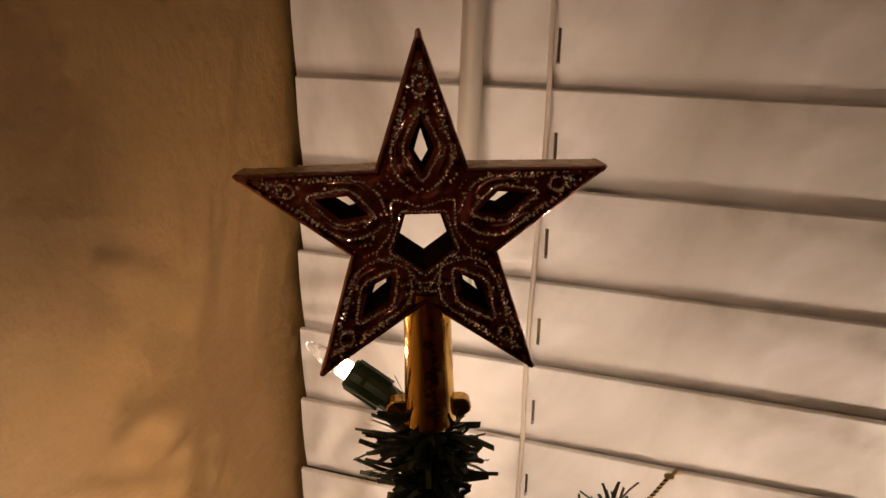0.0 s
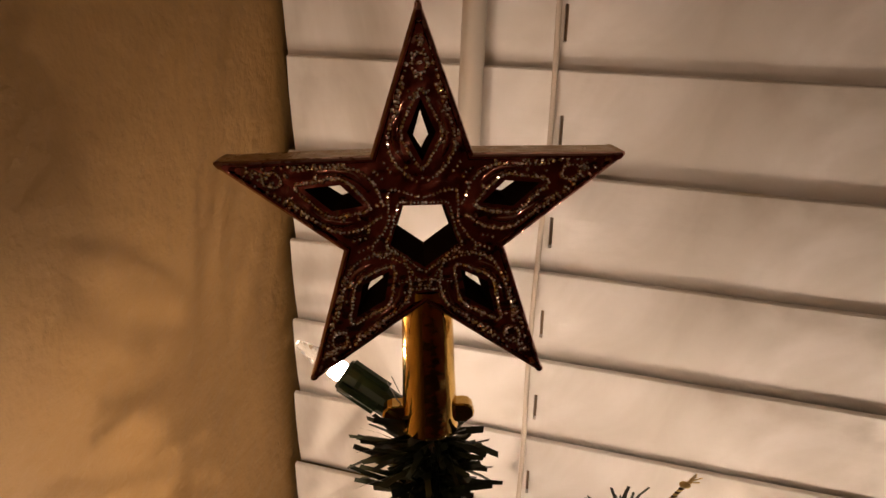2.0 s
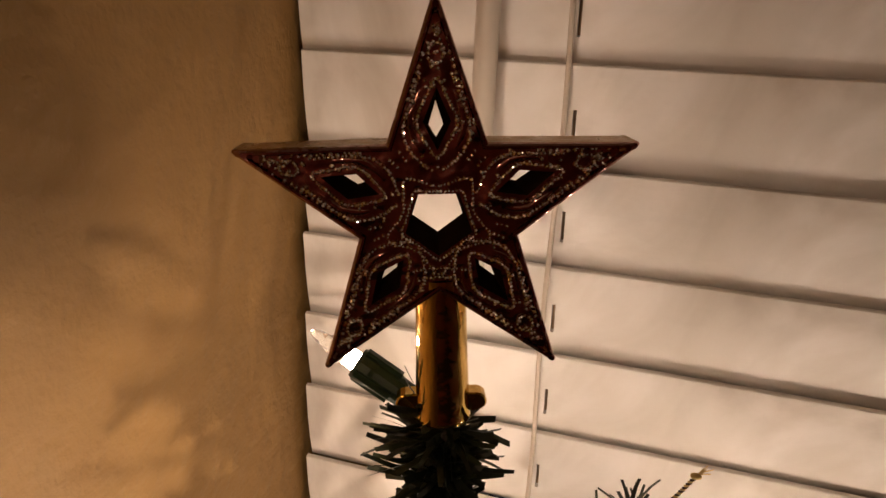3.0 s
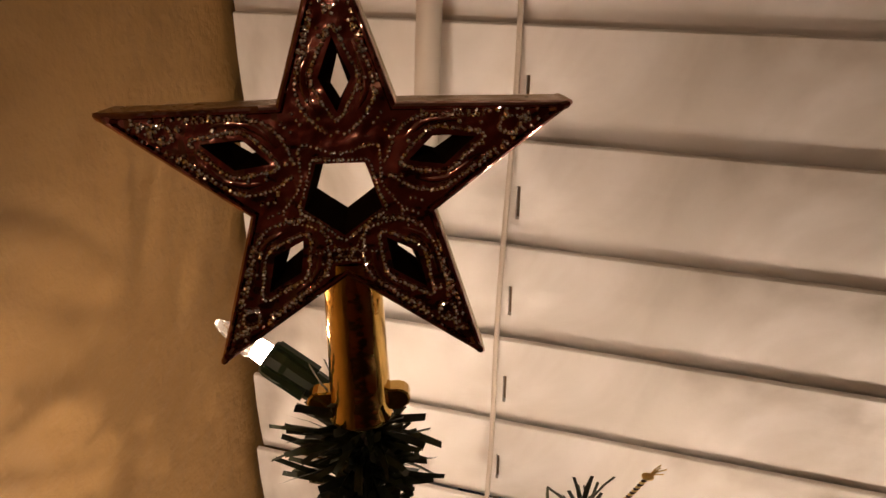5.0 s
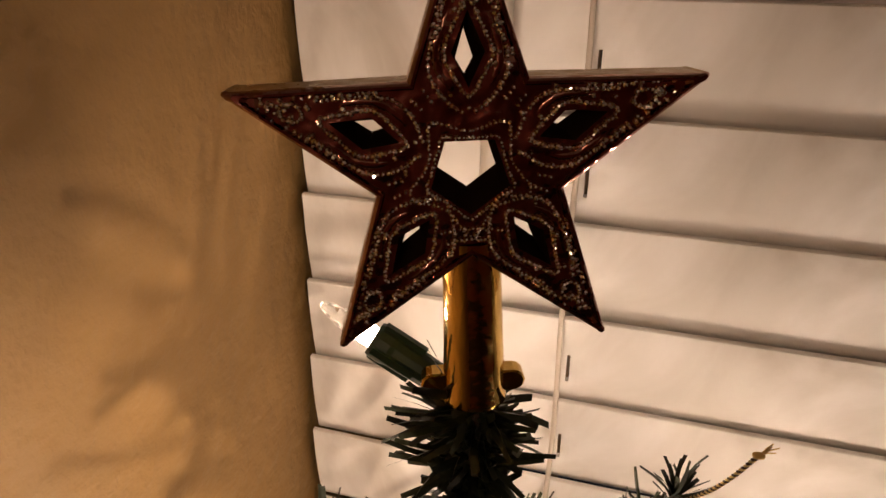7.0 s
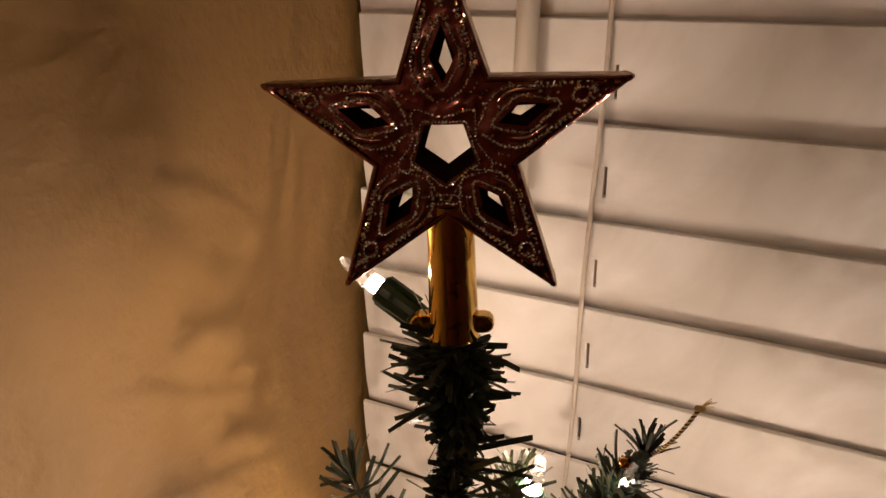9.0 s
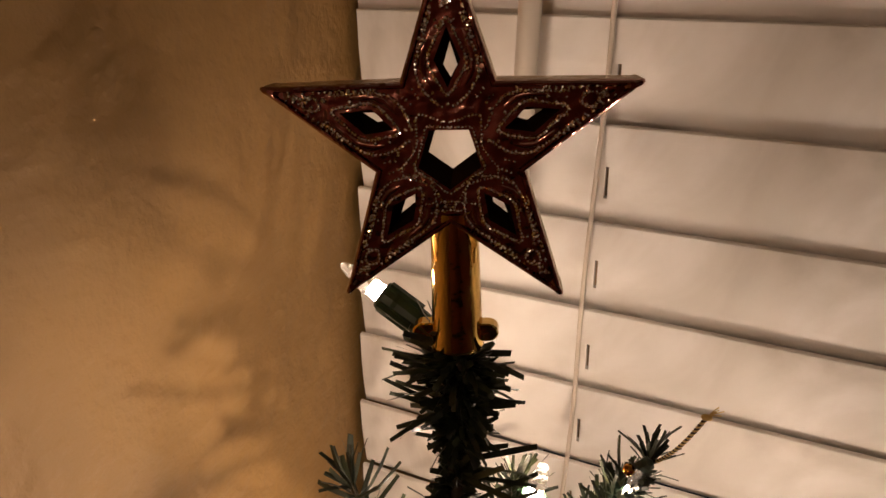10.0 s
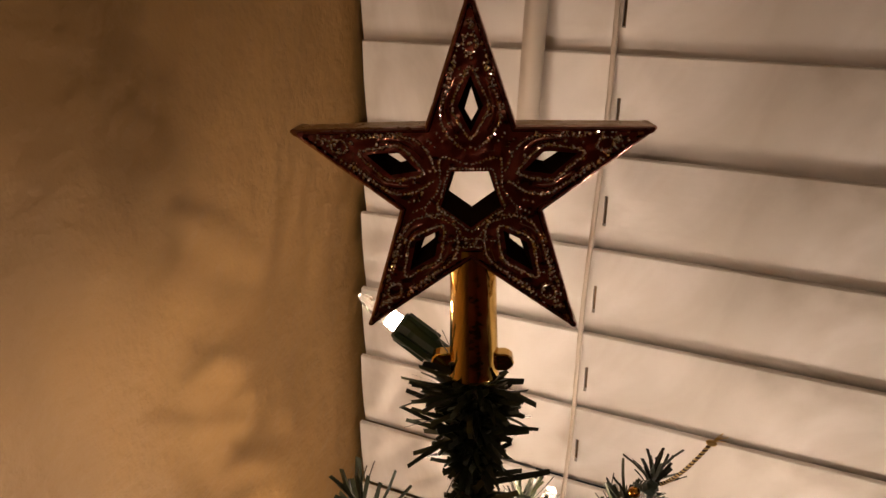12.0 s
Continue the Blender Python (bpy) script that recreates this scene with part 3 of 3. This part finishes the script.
# ---- the hanging cord of an ornament on the right-hand twig ----
CORD_GOLD = material("gold_thread", (0.7, 0.5, 0.18), 0.35, 0.6)[0]
CORD_DARK = material("brown_thread", (0.06, 0.035, 0.015), 0.6)[0]
cord = thing("ornament_cord", pose(-0.0560, 0.3000, 1.6630), "twisted gold hanging cord with a knotted frayed end", "cord")
start, knot = Vector((-0.0560, 0.3000, 1.6630)), Vector((-0.0434, 0.2850, 1.6925))
for phase in (0, math.pi):
    bm = bmesh.new()
    pts = []
    for i in range(121):
        u = i / 120
        p = start.lerp(knot, u) + Vector((0, 0, -0.0022 * math.sin(math.pi * u)))
        a = phase + u * 2 * math.pi * 17
        pts.append(p - start + Vector((0.00036 * math.cos(a), 0.00036 * math.sin(a), 0)))
    sweep(bm, pts, 0.00036, 6)
    part("strand", bm, CORD_DARK if phase else CORD_GOLD, cord, "dark brown strand" if phase else "", True)
bm = bmesh.new()
bmesh.ops.create_icosphere(bm, subdivisions=2, radius=0.0011)
for v in bm.verts:
    v.co = Vector((v.co.x * 1.5, v.co.y, v.co.z * 0.9)) + (knot - start)
part("knot", bm, CORD_GOLD, cord, "", True)
rnd = random.Random(3)
for k in range(6):
    bm = bmesh.new()
    p = knot - start
    e = p + Vector((0.0036 + rnd.uniform(-0.0012, 0.001), rnd.uniform(-0.001, 0.001), 0.0028 + rnd.uniform(-0.0016, 0.0016)))
    sweep(bm, [p, (p + e) / 2 + Vector((0, 0, 0.0004)), e], 0.00016, 5)
    part("frayed_end", bm, CORD_GOLD, cord)

bm = bmesh.new()
bmesh.ops.create_icosphere(bm, subdivisions=2, radius=0.0021)
bmesh.ops.translate(bm, verts=bm.verts, vec=Vector((-0.0638, 0.2960, 1.6600)) - start)
part("bead", bm, gold("amber_bead", (0.75, 0.33, 0.05), 0.2, 0.0), cord, "shiny amber gold bead", True)
bm = bmesh.new()
rings = lathe(bm, [(0.0019, -0.0022), (0.0026, -0.0012), (0.0025, 0.0014), (0.0014, 0.0024)], 6, Matrix.Translation(Vector((-0.0590, 0.2975, 1.6625)) - start) @ pose(0, 0, 0, 25, 30, 10))
bm.faces.new(rings[0])
bm.faces.new(rings[-1])
part("cap", bm, METAL, cord, "dark faceted cap")
